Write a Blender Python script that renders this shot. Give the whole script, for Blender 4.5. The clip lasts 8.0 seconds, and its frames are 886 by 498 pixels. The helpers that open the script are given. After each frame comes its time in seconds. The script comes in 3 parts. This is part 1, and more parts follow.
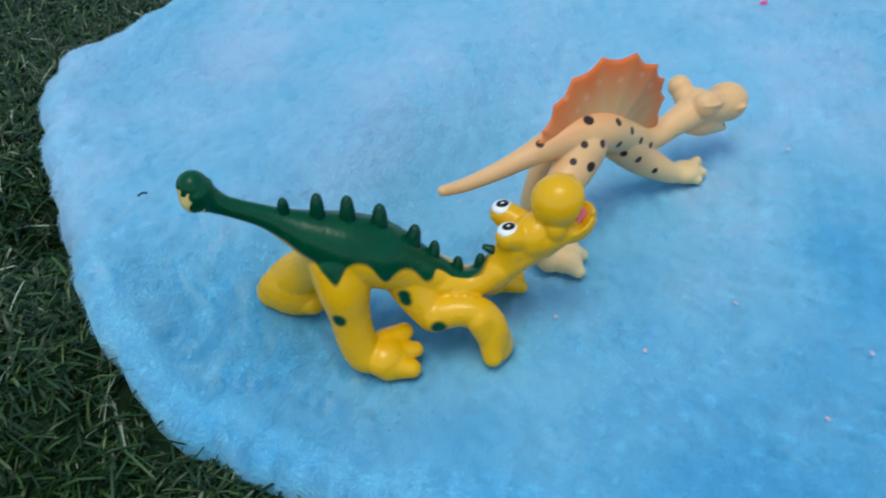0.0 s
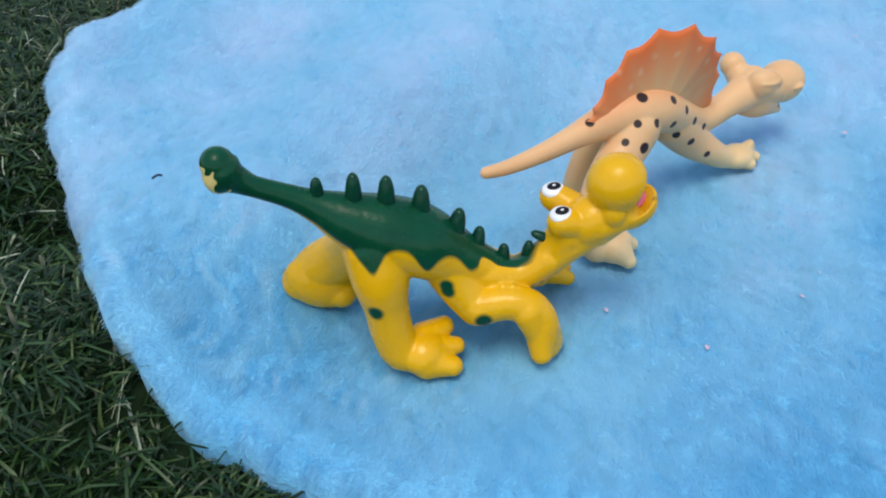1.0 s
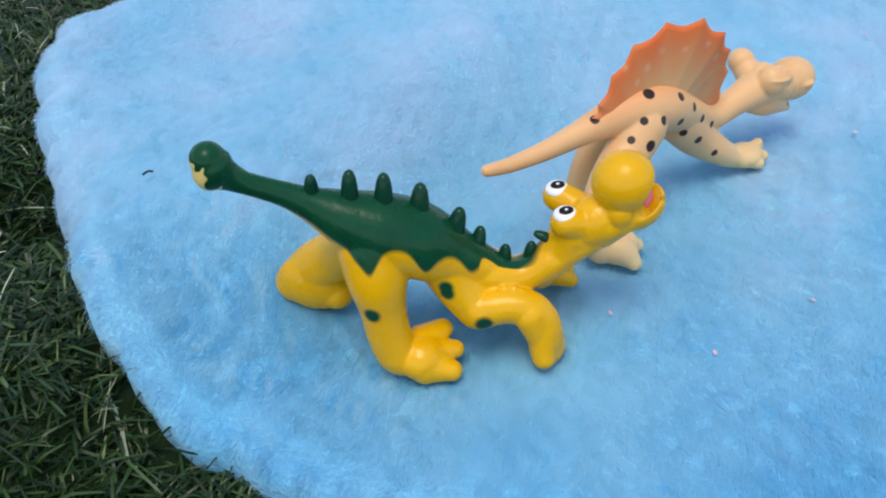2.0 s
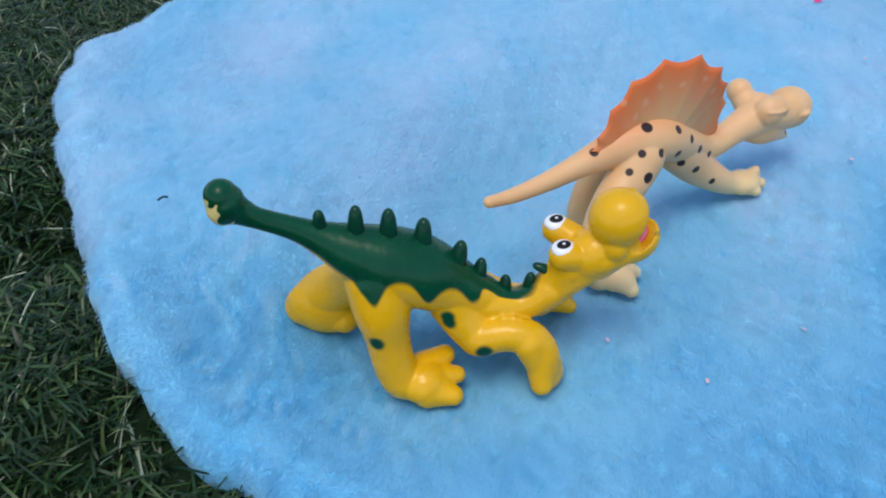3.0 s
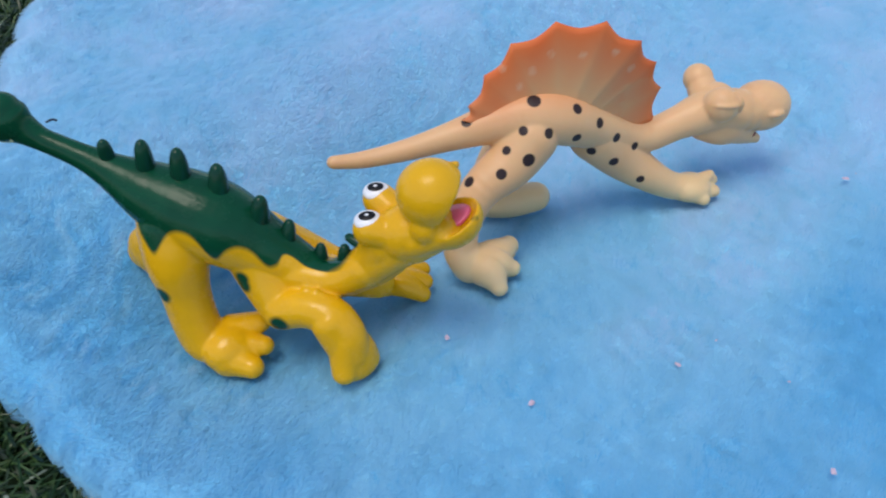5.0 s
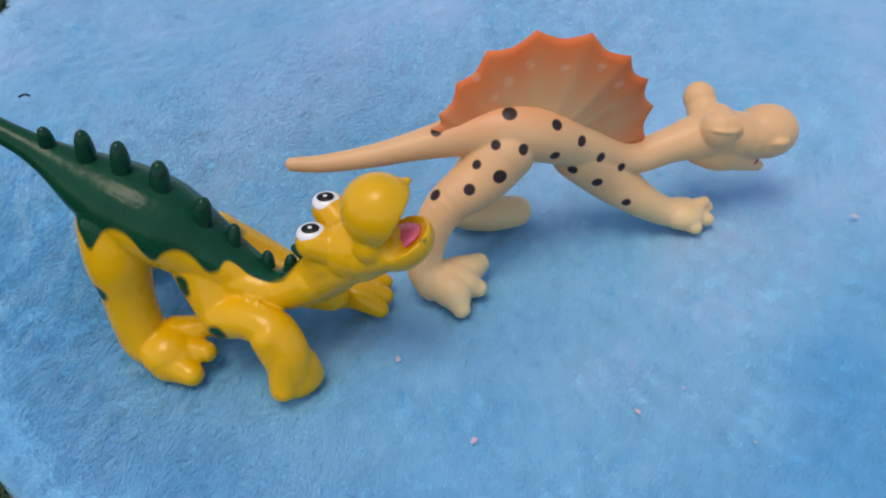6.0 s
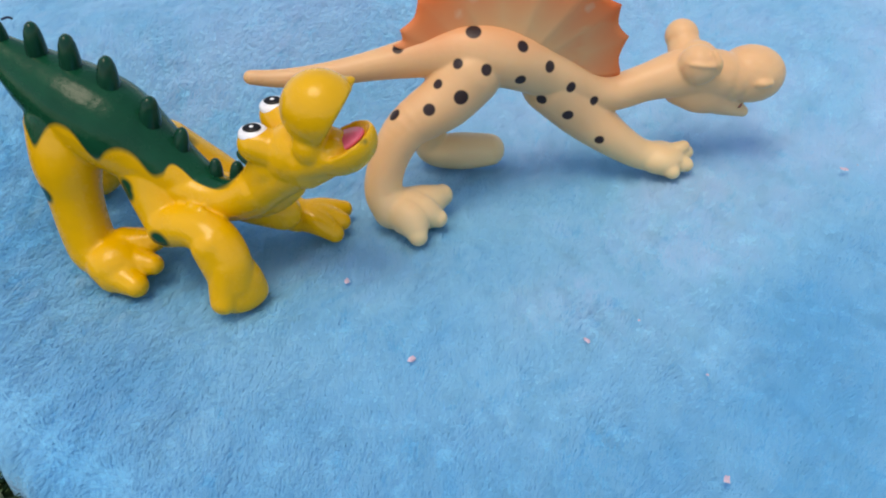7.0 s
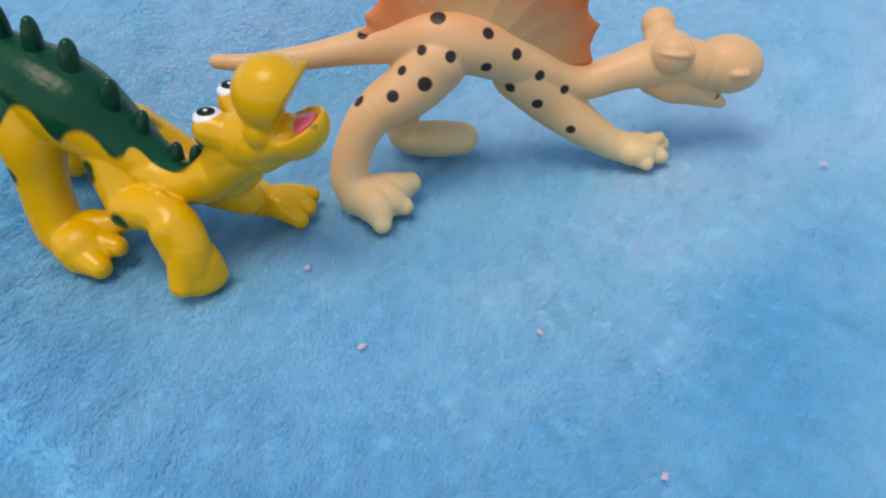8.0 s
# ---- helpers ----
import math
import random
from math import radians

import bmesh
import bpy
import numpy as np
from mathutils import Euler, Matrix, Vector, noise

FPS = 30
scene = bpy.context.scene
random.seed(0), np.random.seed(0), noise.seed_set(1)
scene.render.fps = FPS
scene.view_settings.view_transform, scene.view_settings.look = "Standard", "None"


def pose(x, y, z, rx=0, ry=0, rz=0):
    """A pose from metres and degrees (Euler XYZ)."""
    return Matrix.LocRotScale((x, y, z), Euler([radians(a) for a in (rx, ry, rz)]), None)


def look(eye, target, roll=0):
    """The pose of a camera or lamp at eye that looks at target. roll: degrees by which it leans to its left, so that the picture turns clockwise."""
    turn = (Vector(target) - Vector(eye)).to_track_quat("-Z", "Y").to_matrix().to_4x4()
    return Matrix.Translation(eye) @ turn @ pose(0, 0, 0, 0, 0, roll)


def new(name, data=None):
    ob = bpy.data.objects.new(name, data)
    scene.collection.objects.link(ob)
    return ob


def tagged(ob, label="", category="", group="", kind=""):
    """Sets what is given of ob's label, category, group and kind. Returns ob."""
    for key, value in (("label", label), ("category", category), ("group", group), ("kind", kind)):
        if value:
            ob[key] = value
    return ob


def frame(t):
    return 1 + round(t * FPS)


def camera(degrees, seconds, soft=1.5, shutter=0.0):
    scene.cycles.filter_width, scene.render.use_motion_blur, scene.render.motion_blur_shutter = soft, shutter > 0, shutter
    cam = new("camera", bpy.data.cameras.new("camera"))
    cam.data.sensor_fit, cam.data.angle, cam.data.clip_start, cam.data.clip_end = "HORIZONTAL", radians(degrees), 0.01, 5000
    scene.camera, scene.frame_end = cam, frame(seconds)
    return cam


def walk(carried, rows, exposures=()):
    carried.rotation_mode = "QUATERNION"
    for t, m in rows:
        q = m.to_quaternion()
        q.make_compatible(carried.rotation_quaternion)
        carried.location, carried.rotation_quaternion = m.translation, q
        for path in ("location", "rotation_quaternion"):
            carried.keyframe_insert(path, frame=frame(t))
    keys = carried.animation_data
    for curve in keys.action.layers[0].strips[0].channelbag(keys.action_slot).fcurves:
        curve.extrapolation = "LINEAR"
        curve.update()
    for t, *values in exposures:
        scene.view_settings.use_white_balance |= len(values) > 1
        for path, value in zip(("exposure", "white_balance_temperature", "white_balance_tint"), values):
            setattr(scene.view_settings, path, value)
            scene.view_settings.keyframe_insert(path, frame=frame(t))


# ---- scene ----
cam = camera(55.0, 8.0, soft=2.0, shutter=0.4)
PATH = [
    (0, pose(-0.01885, -0.19238, 0.17986, 51.749, 4.247, 0.710)),
    (0.5, pose(-0.03293, -0.18231, 0.16686, 51.744, 4.058, 0.604)),
    (1, pose(-0.03218, -0.17807, 0.16603, 51.514, 4.036, 0.774)),
    (1.2, pose(-0.03465, -0.17593, 0.16444, 51.804, 3.793, 0.571)),
    (2.3, pose(-0.03085, -0.17154, 0.16145, 51.225, 3.819, 1.141)),
    (2.5, pose(-0.02986, -0.17164, 0.16257, 51.140, 3.899, 1.281)),
    (3, pose(-0.02985, -0.17259, 0.17384, 51.169, 3.803, 1.769)),
    (3.5, pose(-0.00825, -0.17910, 0.15856, 50.885, 3.948, 3.327)),
    (4, pose(0.00011, -0.18627, 0.16498, 51.068, 3.918, 6.313)),
    (4.5, pose(0.02126, -0.16289, 0.15684, 51.230, 3.969, 11.996)),
    (5, pose(0.05278, -0.14166, 0.14673, 51.655, 4.600, 16.353)),
    (5.2, pose(0.05738, -0.13665, 0.14609, 51.639, 4.265, 17.636)),
    (6.3, pose(0.07181, -0.11821, 0.14163, 50.398, 2.796, 23.079)),
    (6.5, pose(0.07698, -0.11867, 0.13702, 50.852, 2.666, 24.419)),
    (7, pose(0.08643, -0.12073, 0.12164, 52.131, 2.533, 25.170)),
    (7.5, pose(0.08797, -0.11482, 0.12285, 51.178, 2.525, 26.311)),
    (8, pose(0.10002, -0.11304, 0.11978, 51.561, 2.934, 27.527)),
]
EXPOSURES = [(0.0, 0.59, 6900, -4), (0.5, 0.62, 7100, 3), (1.0, 0.79, 7300, 7), (2.5, 0.82, 7700, 9), (3.0, 0.68, 6900, 8), (3.5, 0.87, 8400, 13), (4.0, 0.87, 10000, 16),
             (4.5, 0.78, 7800, 12), (5.0, 0.58, 7000, 11), (6.5, 0.44, 8000, 16), (7.0, 0.7, 8100, 12), (8.0, 0.60, 7900, 10)]
walk(cam, PATH, EXPOSURES)

# ---- light ----
world = bpy.data.worlds.new("open_sky")
scene.world = world
world.use_nodes = True
wn = world.node_tree
sky = wn.nodes.new("ShaderNodeTexSky")
sky.sky_type = "NISHITA"
sky.sun_disc = False
SUN_EL, SUN_AZ = 72.0, -170.0  # degrees; azimuth from +y towards +x
sky.sun_elevation, sky.sun_rotation = radians(SUN_EL), radians(SUN_AZ)
wn.nodes["Background"].inputs["Strength"].default_value = 0.145
wn.links.new(sky.outputs["Color"], wn.nodes["Background"].inputs["Color"])

sun_data = bpy.data.lights.new("sun", "SUN")
sun_data.energy, sun_data.angle, sun_data.color = 0.90, radians(28), (1.0, 0.95, 0.88)
sun = new("sun", sun_data)
se, sa = radians(SUN_EL), radians(SUN_AZ)
sun_dir = Vector((math.sin(sa) * math.cos(se), math.cos(sa) * math.cos(se), math.sin(se)))
sun.matrix_world = look(sun_dir * 3.0, (0, 0, 0))


# ---- materials ----
def material(name, rough=0.5, spec=0.5):
    m = bpy.data.materials.new(name)
    m.use_nodes = True
    b = m.node_tree.nodes["Principled BSDF"]
    b.inputs["Roughness"].default_value = rough
    b.inputs["Specular IOR Level"].default_value = spec
    return m, m.node_tree, b


def node(tree, kind, **sets):
    n = tree.nodes.new(kind)
    for key, value in sets.items():
        if key in n.inputs:
            n.inputs[key].default_value = value
    return n


def noise_node(tree, scale, detail=3.0, rough=0.5):
    co = tree.nodes.new("ShaderNodeTexCoord")
    n = node(tree, "ShaderNodeTexNoise", Scale=scale, Detail=detail, Roughness=rough)
    tree.links.new(co.outputs["Object"], n.inputs["Vector"])
    return n


def ramp(tree, source, stops):
    r = tree.nodes.new("ShaderNodeValToRGB")
    el = r.color_ramp.elements
    while len(el) < len(stops):
        el.new(0.5)
    for e, (p, c) in zip(el, stops):
        e.position, e.color = p, (*c, 1.0)
    tree.links.new(source, r.inputs["Fac"])
    return r.outputs["Color"]


def mixed(tree, fac, a, b):
    m = tree.nodes.new("ShaderNodeMix")
    m.data_type = "RGBA"
    for sock, v in ((m.inputs[0], fac), (m.inputs[6], a), (m.inputs[7], b)):
        if isinstance(v, (int, float)):
            sock.default_value = v
        elif isinstance(v, tuple):
            sock.default_value = (*v, 1.0)
        else:
            tree.links.new(v, sock)
    return m.outputs[2]


def bump(tree, b, height, strength, distance):
    n = node(tree, "ShaderNodeBump", Strength=strength, Distance=distance)
    tree.links.new(height, n.inputs["Height"])
    tree.links.new(n.outputs["Normal"], b.inputs["Normal"])


def layer(tree, name, width):
    """A painted layer's mask: 1 where the stored distance is below zero, soft over width (mm)."""
    a = tree.nodes.new("ShaderNodeAttribute")
    a.attribute_name = name
    r = tree.nodes.new("ShaderNodeMapRange")
    r.inputs["From Min"].default_value, r.inputs["From Max"].default_value = width, -width
    tree.links.new(a.outputs["Fac"], r.inputs["Value"])
    return r.outputs["Result"]


YELLOW, GREEN = (0.78, 0.41, 0.009), (0.0010, 0.058, 0.026)


def rubber_skin():
    m, t, b = material("yellow_green_rubber", 0.25, 0.22)
    n = noise_node(t, 140, 3)
    yel = ramp(t, n.outputs["Fac"], [(0.3, tuple(c * 0.92 for c in YELLOW)), (0.7, YELLOW)])
    gre = ramp(t, n.outputs["Fac"], [(0.3, tuple(c * 0.85 for c in GREEN)), (0.7, tuple(c * 1.12 for c in GREEN))])
    coat = layer(t, "coat", 0.55)
    col = mixed(t, coat, yel, gre)
    gloss = t.nodes.new("ShaderNodeMapRange")
    gloss.inputs["To Min"].default_value, gloss.inputs["To Max"].default_value = 0.32, 0.20
    t.links.new(coat, gloss.inputs["Value"])
    t.links.new(gloss.outputs["Result"], b.inputs["Specular IOR Level"])
    col = mixed(t, layer(t, "chip", 0.2), col, (0.66, 0.52, 0.20))
    t.links.new(col, b.inputs["Base Color"])
    worn = noise_node(t, 260, 4, 0.6)
    rough = t.nodes.new("ShaderNodeMapRange")
    rough.inputs["From Min"].default_value, rough.inputs["From Max"].default_value = 0.3, 0.7
    rough.inputs["To Min"].default_value, rough.inputs["To Max"].default_value = 0.14, 0.32
    t.links.new(worn.outputs["Fac"], rough.inputs["Value"])
    t.links.new(rough.outputs["Result"], b.inputs["Roughness"])
    bump(t, b, worn.outputs["Fac"], 0.22, 0.0008)
    return m


def green_rubber():
    m, t, b = material("dark_green_rubber", 0.22, 0.22)
    n = noise_node(t, 300, 3)
    col = ramp(t, n.outputs["Fac"], [(0.3, (0.0015, 0.036, 0.020)), (0.75, (0.003, 0.056, 0.030))])
    t.links.new(col, b.inputs["Base Color"])
    bump(t, b, n.outputs["Fac"], 0.15, 0.0004)
    return m


def beige_rubber():
    m, t, b = material("beige_rubber", 0.40, 0.32)
    n = noise_node(t, 60, 4)
    base = ramp(t, n.outputs["Fac"], [(0.3, (0.72, 0.41, 0.20)), (0.7, (0.79, 0.475, 0.24))])
    base = mixed(t, layer(t, "blush", 7.0), base, (0.74, 0.30, 0.13))
    base = mixed(t, layer(t, "pale", 7.0), base, (0.72, 0.55, 0.30))
    col = mixed(t, layer(t, "spot", 0.16), base, (0.028, 0.014, 0.014))
    t.links.new(col, b.inputs["Base Color"])
    b.inputs["Subsurface Weight"].default_value = 0.2
    b.inputs["Subsurface Radius"].default_value = (0.004, 0.002, 0.001)
    b.inputs["Subsurface Scale"].default_value = 0.6
    fine = noise_node(t, 700, 2)
    bump(t, b, fine.outputs["Fac"], 0.12, 0.0004)
    return m


def sail_rubber():
    m, t, b = material("orange_sail_rubber", 0.5, 0.35)
    n = noise_node(t, 90, 4)
    red = ramp(t, n.outputs["Fac"], [(0.3, (0.86, 0.165, 0.038)), (0.7, (0.88, 0.22, 0.062))])
    col = mixed(t, layer(t, "rim", 7.5), (0.75, 0.44, 0.21), red)
    col = mixed(t, layer(t, "dot", 0.5), col, (0.82, 0.42, 0.24))
    t.links.new(col, b.inputs["Base Color"])
    bump(t, b, n.outputs["Fac"], 0.1, 0.0005)
    tr = t.nodes.new("ShaderNodeBsdfTranslucent")
    t.links.new(col, tr.inputs["Color"])
    mx = t.nodes.new("ShaderNodeMixShader")
    mx.inputs[0].default_value = 0.15
    t.links.new(b.outputs[0], mx.inputs[1])
    t.links.new(tr.outputs[0], mx.inputs[2])
    t.links.new(mx.outputs[0], t.nodes["Material Output"].inputs["Surface"])
    return m


def plain(name, colour, rough=0.5, spec=0.5, vary=0.1, scale=200.0, grain=0.1):
    m, t, b = material(name, rough, spec)
    n = noise_node(t, scale, 3)
    col = ramp(t, n.outputs["Fac"], [(0.3, tuple(c * (1 - vary) for c in colour)), (0.7, tuple(min(1, c * (1 + vary)) for c in colour))])
    t.links.new(col, b.inputs["Base Color"])
    if grain:
        bump(t, b, n.outputs["Fac"], grain, 0.0005)
    return m


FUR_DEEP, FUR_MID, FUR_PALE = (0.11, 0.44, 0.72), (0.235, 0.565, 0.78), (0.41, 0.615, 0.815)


def fur_material(name, strands=True):
    """Plush of pale tips over a deeper blue; one attribute carries open pile and painted shade together."""
    m, t, b = material(name, 0.9, 0.03)
    b.inputs["Sheen Weight"].default_value, b.inputs["Sheen Roughness"].default_value = 0.35 if strands else 0.2, 0.5
    b.inputs["Sheen Tint"].default_value = (0.86, 0.94, 1.0, 1.0)
    n = noise_node(t, 34, 3, 0.5)
    tufts = t.nodes.new("ShaderNodeMapping")
    tufts.inputs["Scale"].default_value = (1.6, 0.7, 1.0)
    t.links.new(n.inputs["Vector"].links[0].from_socket, tufts.inputs["Vector"])
    t.links.new(tufts.outputs["Vector"], n.inputs["Vector"])
    press_shade = t.nodes.new("ShaderNodeAttribute")
    press_shade.attribute_name = "press_shade"
    g = t.nodes.new("ShaderNodeNewGeometry")
    fac = press_shade.outputs["Fac"]
    for source, gain, shift in ((n.outputs["Fac"], 0.30, -0.15), (g.outputs["Random Per Island"], 0.04, -0.02)):
        part_of = t.nodes.new("ShaderNodeMath")
        part_of.operation = "MULTIPLY_ADD"
        part_of.inputs[1].default_value, part_of.inputs[2].default_value = gain, shift
        t.links.new(source, part_of.inputs[0])
        add = t.nodes.new("ShaderNodeMath")
        add.operation = "ADD"
        t.links.new(fac, add.inputs[0])
        t.links.new(part_of.outputs[0], add.inputs[1])
        fac = add.outputs[0]
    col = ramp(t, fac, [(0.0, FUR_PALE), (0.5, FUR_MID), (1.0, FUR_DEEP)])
    t.links.new(col, b.inputs["Base Color"])
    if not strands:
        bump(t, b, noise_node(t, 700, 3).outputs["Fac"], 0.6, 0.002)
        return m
    tr = t.nodes.new("ShaderNodeBsdfTranslucent")
    t.links.new(col, tr.inputs["Color"])
    mx = t.nodes.new("ShaderNodeMixShader")
    mx.inputs[0].default_value = 0.18
    t.links.new(b.outputs[0], mx.inputs[1])
    t.links.new(tr.outputs[0], mx.inputs[2])
    t.links.new(mx.outputs[0], t.nodes["Material Output"].inputs["Surface"])
    return m


def grass_material():
    m, t, b = material("artificial_grass", 0.42, 0.5)
    g = t.nodes.new("ShaderNodeNewGeometry")
    col = ramp(t, g.outputs["Random Per Island"], [(0.0, (0.0052, 0.0206, 0.0060)), (0.35, (0.0112, 0.0396, 0.0103)), (0.65, (0.0241, 0.0671, 0.0172)),
                                                   (0.88, (0.0499, 0.1075, 0.0275)), (0.96, (0.13, 0.18, 0.065)), (0.99, (0.40, 0.46, 0.34))])
    t.links.new(col, b.inputs["Base Color"])
    tr = t.nodes.new("ShaderNodeBsdfTranslucent")
    t.links.new(col, tr.inputs["Color"])
    mx = t.nodes.new("ShaderNodeMixShader")
    mx.inputs[0].default_value = 0.2
    t.links.new(b.outputs[0], mx.inputs[1])
    t.links.new(tr.outputs[0], mx.inputs[2])
    t.links.new(mx.outputs[0], t.nodes["Material Output"].inputs["Surface"])
    return m


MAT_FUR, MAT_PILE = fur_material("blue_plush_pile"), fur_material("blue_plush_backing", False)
MAT_GRASS, MAT_SOIL = grass_material(), plain("turf_base", (0.010, 0.022, 0.008), 0.9, 0.1, 0.5, 120.0, 0.6)
MAT_SKIN, MAT_GREEN, MAT_BEIGE, MAT_SAIL = rubber_skin(), green_rubber(), beige_rubber(), sail_rubber()
MAT_WHITE = plain("white_eye_paint", (0.82, 0.82, 0.84), 0.3, 0.5, 0.04)
MAT_BLACK = plain("black_paint", (0.008, 0.008, 0.010), 0.35, 0.2, 0.2)
MAT_PINK = plain("pink_tongue_paint", (0.78, 0.13, 0.22), 0.38, 0.5, 0.06)
MAT_FLECK = plain("pink_lint", (0.60, 0.46, 0.54), 0.9, 0.1, 0.15, 900.0)
MAT_MAGENTA = plain("magenta_foam", (0.78, 0.06, 0.28), 0.7, 0.2, 0.1, 900.0)
MAT_FIBRE = plain("dark_fibre", (0.02, 0.03, 0.06), 0.7, 0.2, 0.2)
MAT_MOUTH = plain("dark_mouth_paint", (0.22, 0.05, 0.05), 0.5, 0.3, 0.1)


# ---- shared builders ----
MM = 0.001


def mesh_from(name, verts, faces, smooth=True):
    me = bpy.data.meshes.new(name)
    me.from_pydata(verts, [], faces)
    if smooth:
        me.polygons.foreach_set("use_smooth", [True] * len(me.polygons))
    me.update()
    return me


def part(name, me, mat, parent, label=""):
    ob = new(name, me)
    if mat and not me.materials:
        me.materials.append(mat)
    ob.parent = parent
    ob.matrix_parent_inverse = parent.matrix_world.inverted() if parent.parent is None else (parent.parent.matrix_world @ parent.matrix_basis).inverted()
    return tagged(ob, label)


def store(me, name, values):
    me.attributes.new(name, "FLOAT", "POINT").data.foreach_set("value", np.asarray(values, np.float32))


def ramp01(v):
    v = np.clip(v, 0.0, 1.0)
    return v * v * (3 - 2 * v)


def waves(x, y, size, seed, count=7):
    """Smooth wandering values, about -1 to 1, with features of about that size."""
    rng = np.random.RandomState(seed)
    out = np.zeros_like(x)
    for _ in range(count):
        a, k, p = rng.uniform(0, 6.283), rng.uniform(0.6, 1.6) * 6.283 / size, rng.uniform(0, 6.283)
        out += np.sin((x * math.cos(a) + y * math.sin(a)) * k + p)
    return out / math.sqrt(count) * 0.8


def swell(x, y):
    """Height of the lie of the land under rug and turf, in mm."""
    u = -0.8 * x + 0.6 * y
    dip = 9 * np.exp(-((x + 172) ** 2 + (y - 36) ** 2) / 340)
    dip = dip + 3 * np.exp(-((x + 50) ** 2 + (y + 17) ** 2) / 380) + 4.5 * np.exp(-((x + 106) ** 2 + (y - 4) ** 2) / 420)
    return 27 * ramp01((u - 55) / 60) + 14 * ramp01((u - 150) / 80) + 10 * ramp01((y - 85) / 90) * (1 - ramp01((u - 30) / 90)) - dip


# the rug's outline, mm, counter-clockwise from its near edge by way of the back
RIM = [(-42, -65), (-20, -70), (0, -74), (80, -88), (180, -62), (250, 0), (285, 100), (280, 200), (220, 290), (120, 335), (0, 330), (-80, 290),
       (-136, 232), (-160, 186), (-176, 151), (-193, 131), (-191, 121), (-191, 103), (-184, 82), (-173, 55), (-166, 40), (-155, 25), (-143, -2),
       (-136, -11), (-128, -21), (-117, -32), (-108, -36), (-94, -43), (-81, -50), (-62, -59)]
HUB = (20.0, 120.0)
_ang = np.array([math.atan2(y - HUB[1], x - HUB[0]) for x, y in RIM])
_rad = np.array([math.hypot(x - HUB[0], y - HUB[1]) for x, y in RIM])
_ord = np.argsort(_ang)
_ang, _rad = _ang[_ord], _rad[_ord]


def rim_radius(a):
    r = np.interp(a, _ang, _rad, period=2 * math.pi)
    return r + 0.8 * np.sin(a * 41 + 1) + 0.7 * np.sin(a * 67 + 2.2) + 0.6 * np.sin(a * 113)


def inside(x, y):
    """Millimetres from the rug's rim towards its middle; minus outside."""
    dx, dy = x - HUB[0], y - HUB[1]
    return rim_radius(np.arctan2(dy, dx)) - np.hypot(dx, dy)


PILE = 1.7  # mm


def rug_top(x, y):
    """The backing's height under the pile, mm: rounded down at the rim."""
    e = np.clip(inside(x, y), 0.0, 14.0) / 14.0
    drop = 9.0 * (1 - np.sqrt(np.clip(1 - (1 - e) ** 2, 0, 1)))
    return swell(x, y) - PILE + (1.1 * waves(x, y, 60, 3) + 0.3 * waves(x * 1.5, y, 11, 57)) * e - drop


# ---- ground ----
def build_ground():
    xs = np.concatenate([[-400000, -60000, -8000, -1500], np.linspace(-480, 420, 61), [1500, 8000, 60000, 400000]])
    ys = np.concatenate([[-400000, -60000, -8000, -1500], np.linspace(-300, 520, 56), [1500, 8000, 60000, 400000]])
    X, Y = np.meshgrid(xs, ys)
    Z = swell(X, Y) - 17 + 0.8 * waves(X, Y, 45, 5) * (np.hypot(X, Y) < 900)
    nx, ny = len(xs), len(ys)
    v = np.stack([X, Y, Z], -1).reshape(-1, 3) * MM
    f = [(j * nx + i, j * nx + i + 1, (j + 1) * nx + i + 1, (j + 1) * nx + i) for j in range(ny - 1) for i in range(nx - 1)]
    me = mesh_from("ground", v.tolist(), f)
    me.materials.append(MAT_SOIL)
    return tagged(new("ground", me), "dark backing of an artificial lawn", "ground", kind="structure")


build_ground()


def ribbons(name, root, along, bend, side, length, width, mat, steps=3, nap=None, blunt=False):
    """One mesh of many tapered ribbons. Arrays by ribbon: root, growing direction, direction of bend, side direction, length, width (mm)."""
    n = len(root)
    rows, per = [], 2 * steps + 1
    for k in range(steps):
        s = k / (steps - 1) * 0.93 if blunt else k / steps
        c = root + along * (length * s)[:, None] + bend * (length * s * s)[:, None]
        w = (width * (1 - (0.3 if blunt else 0.55) * s) * 0.5)[:, None]
        rows += [c - side * w, c + side * w]
    rows.append(root + along * length[:, None] + bend * length[:, None])
    v = np.stack(rows, 1).reshape(-1, 3) * MM
    base = (np.arange(n) * per)[:, None]
    quads = np.concatenate([base + np.array([2 * k, 2 * k + 1, 2 * k + 3, 2 * k + 2])[None] for k in range(steps - 1)], 1).reshape(n, -1)
    tri = base + np.array([2 * steps - 2, 2 * steps - 1, 2 * steps])[None]
    loops = np.concatenate([quads, tri], 1).reshape(-1)
    sizes = np.tile(np.array([4] * (steps - 1) + [3]), n)
    starts = np.concatenate([[0], np.cumsum(sizes)[:-1]])
    me = bpy.data.meshes.new(name)
    me.vertices.add(len(v))
    me.vertices.foreach_set("co", v.astype(np.float32).ravel())
    me.loops.add(len(loops))
    me.loops.foreach_set("vertex_index", loops.astype(np.int32))
    me.polygons.add(len(sizes))
    me.polygons.foreach_set("loop_start", starts.astype(np.int32))
    me.polygons.foreach_set("use_smooth", np.ones(len(sizes), bool))
    me.update(calc_edges=True)
    if nap is not None:  # a brushed nap shades as one soft surface
        me.attributes.new("custom_normal", "FLOAT_VECTOR", "POINT").data.foreach_set("vector", np.repeat(nap, per, 0).astype(np.float32).ravel())
    me.materials.append(mat)
    return me


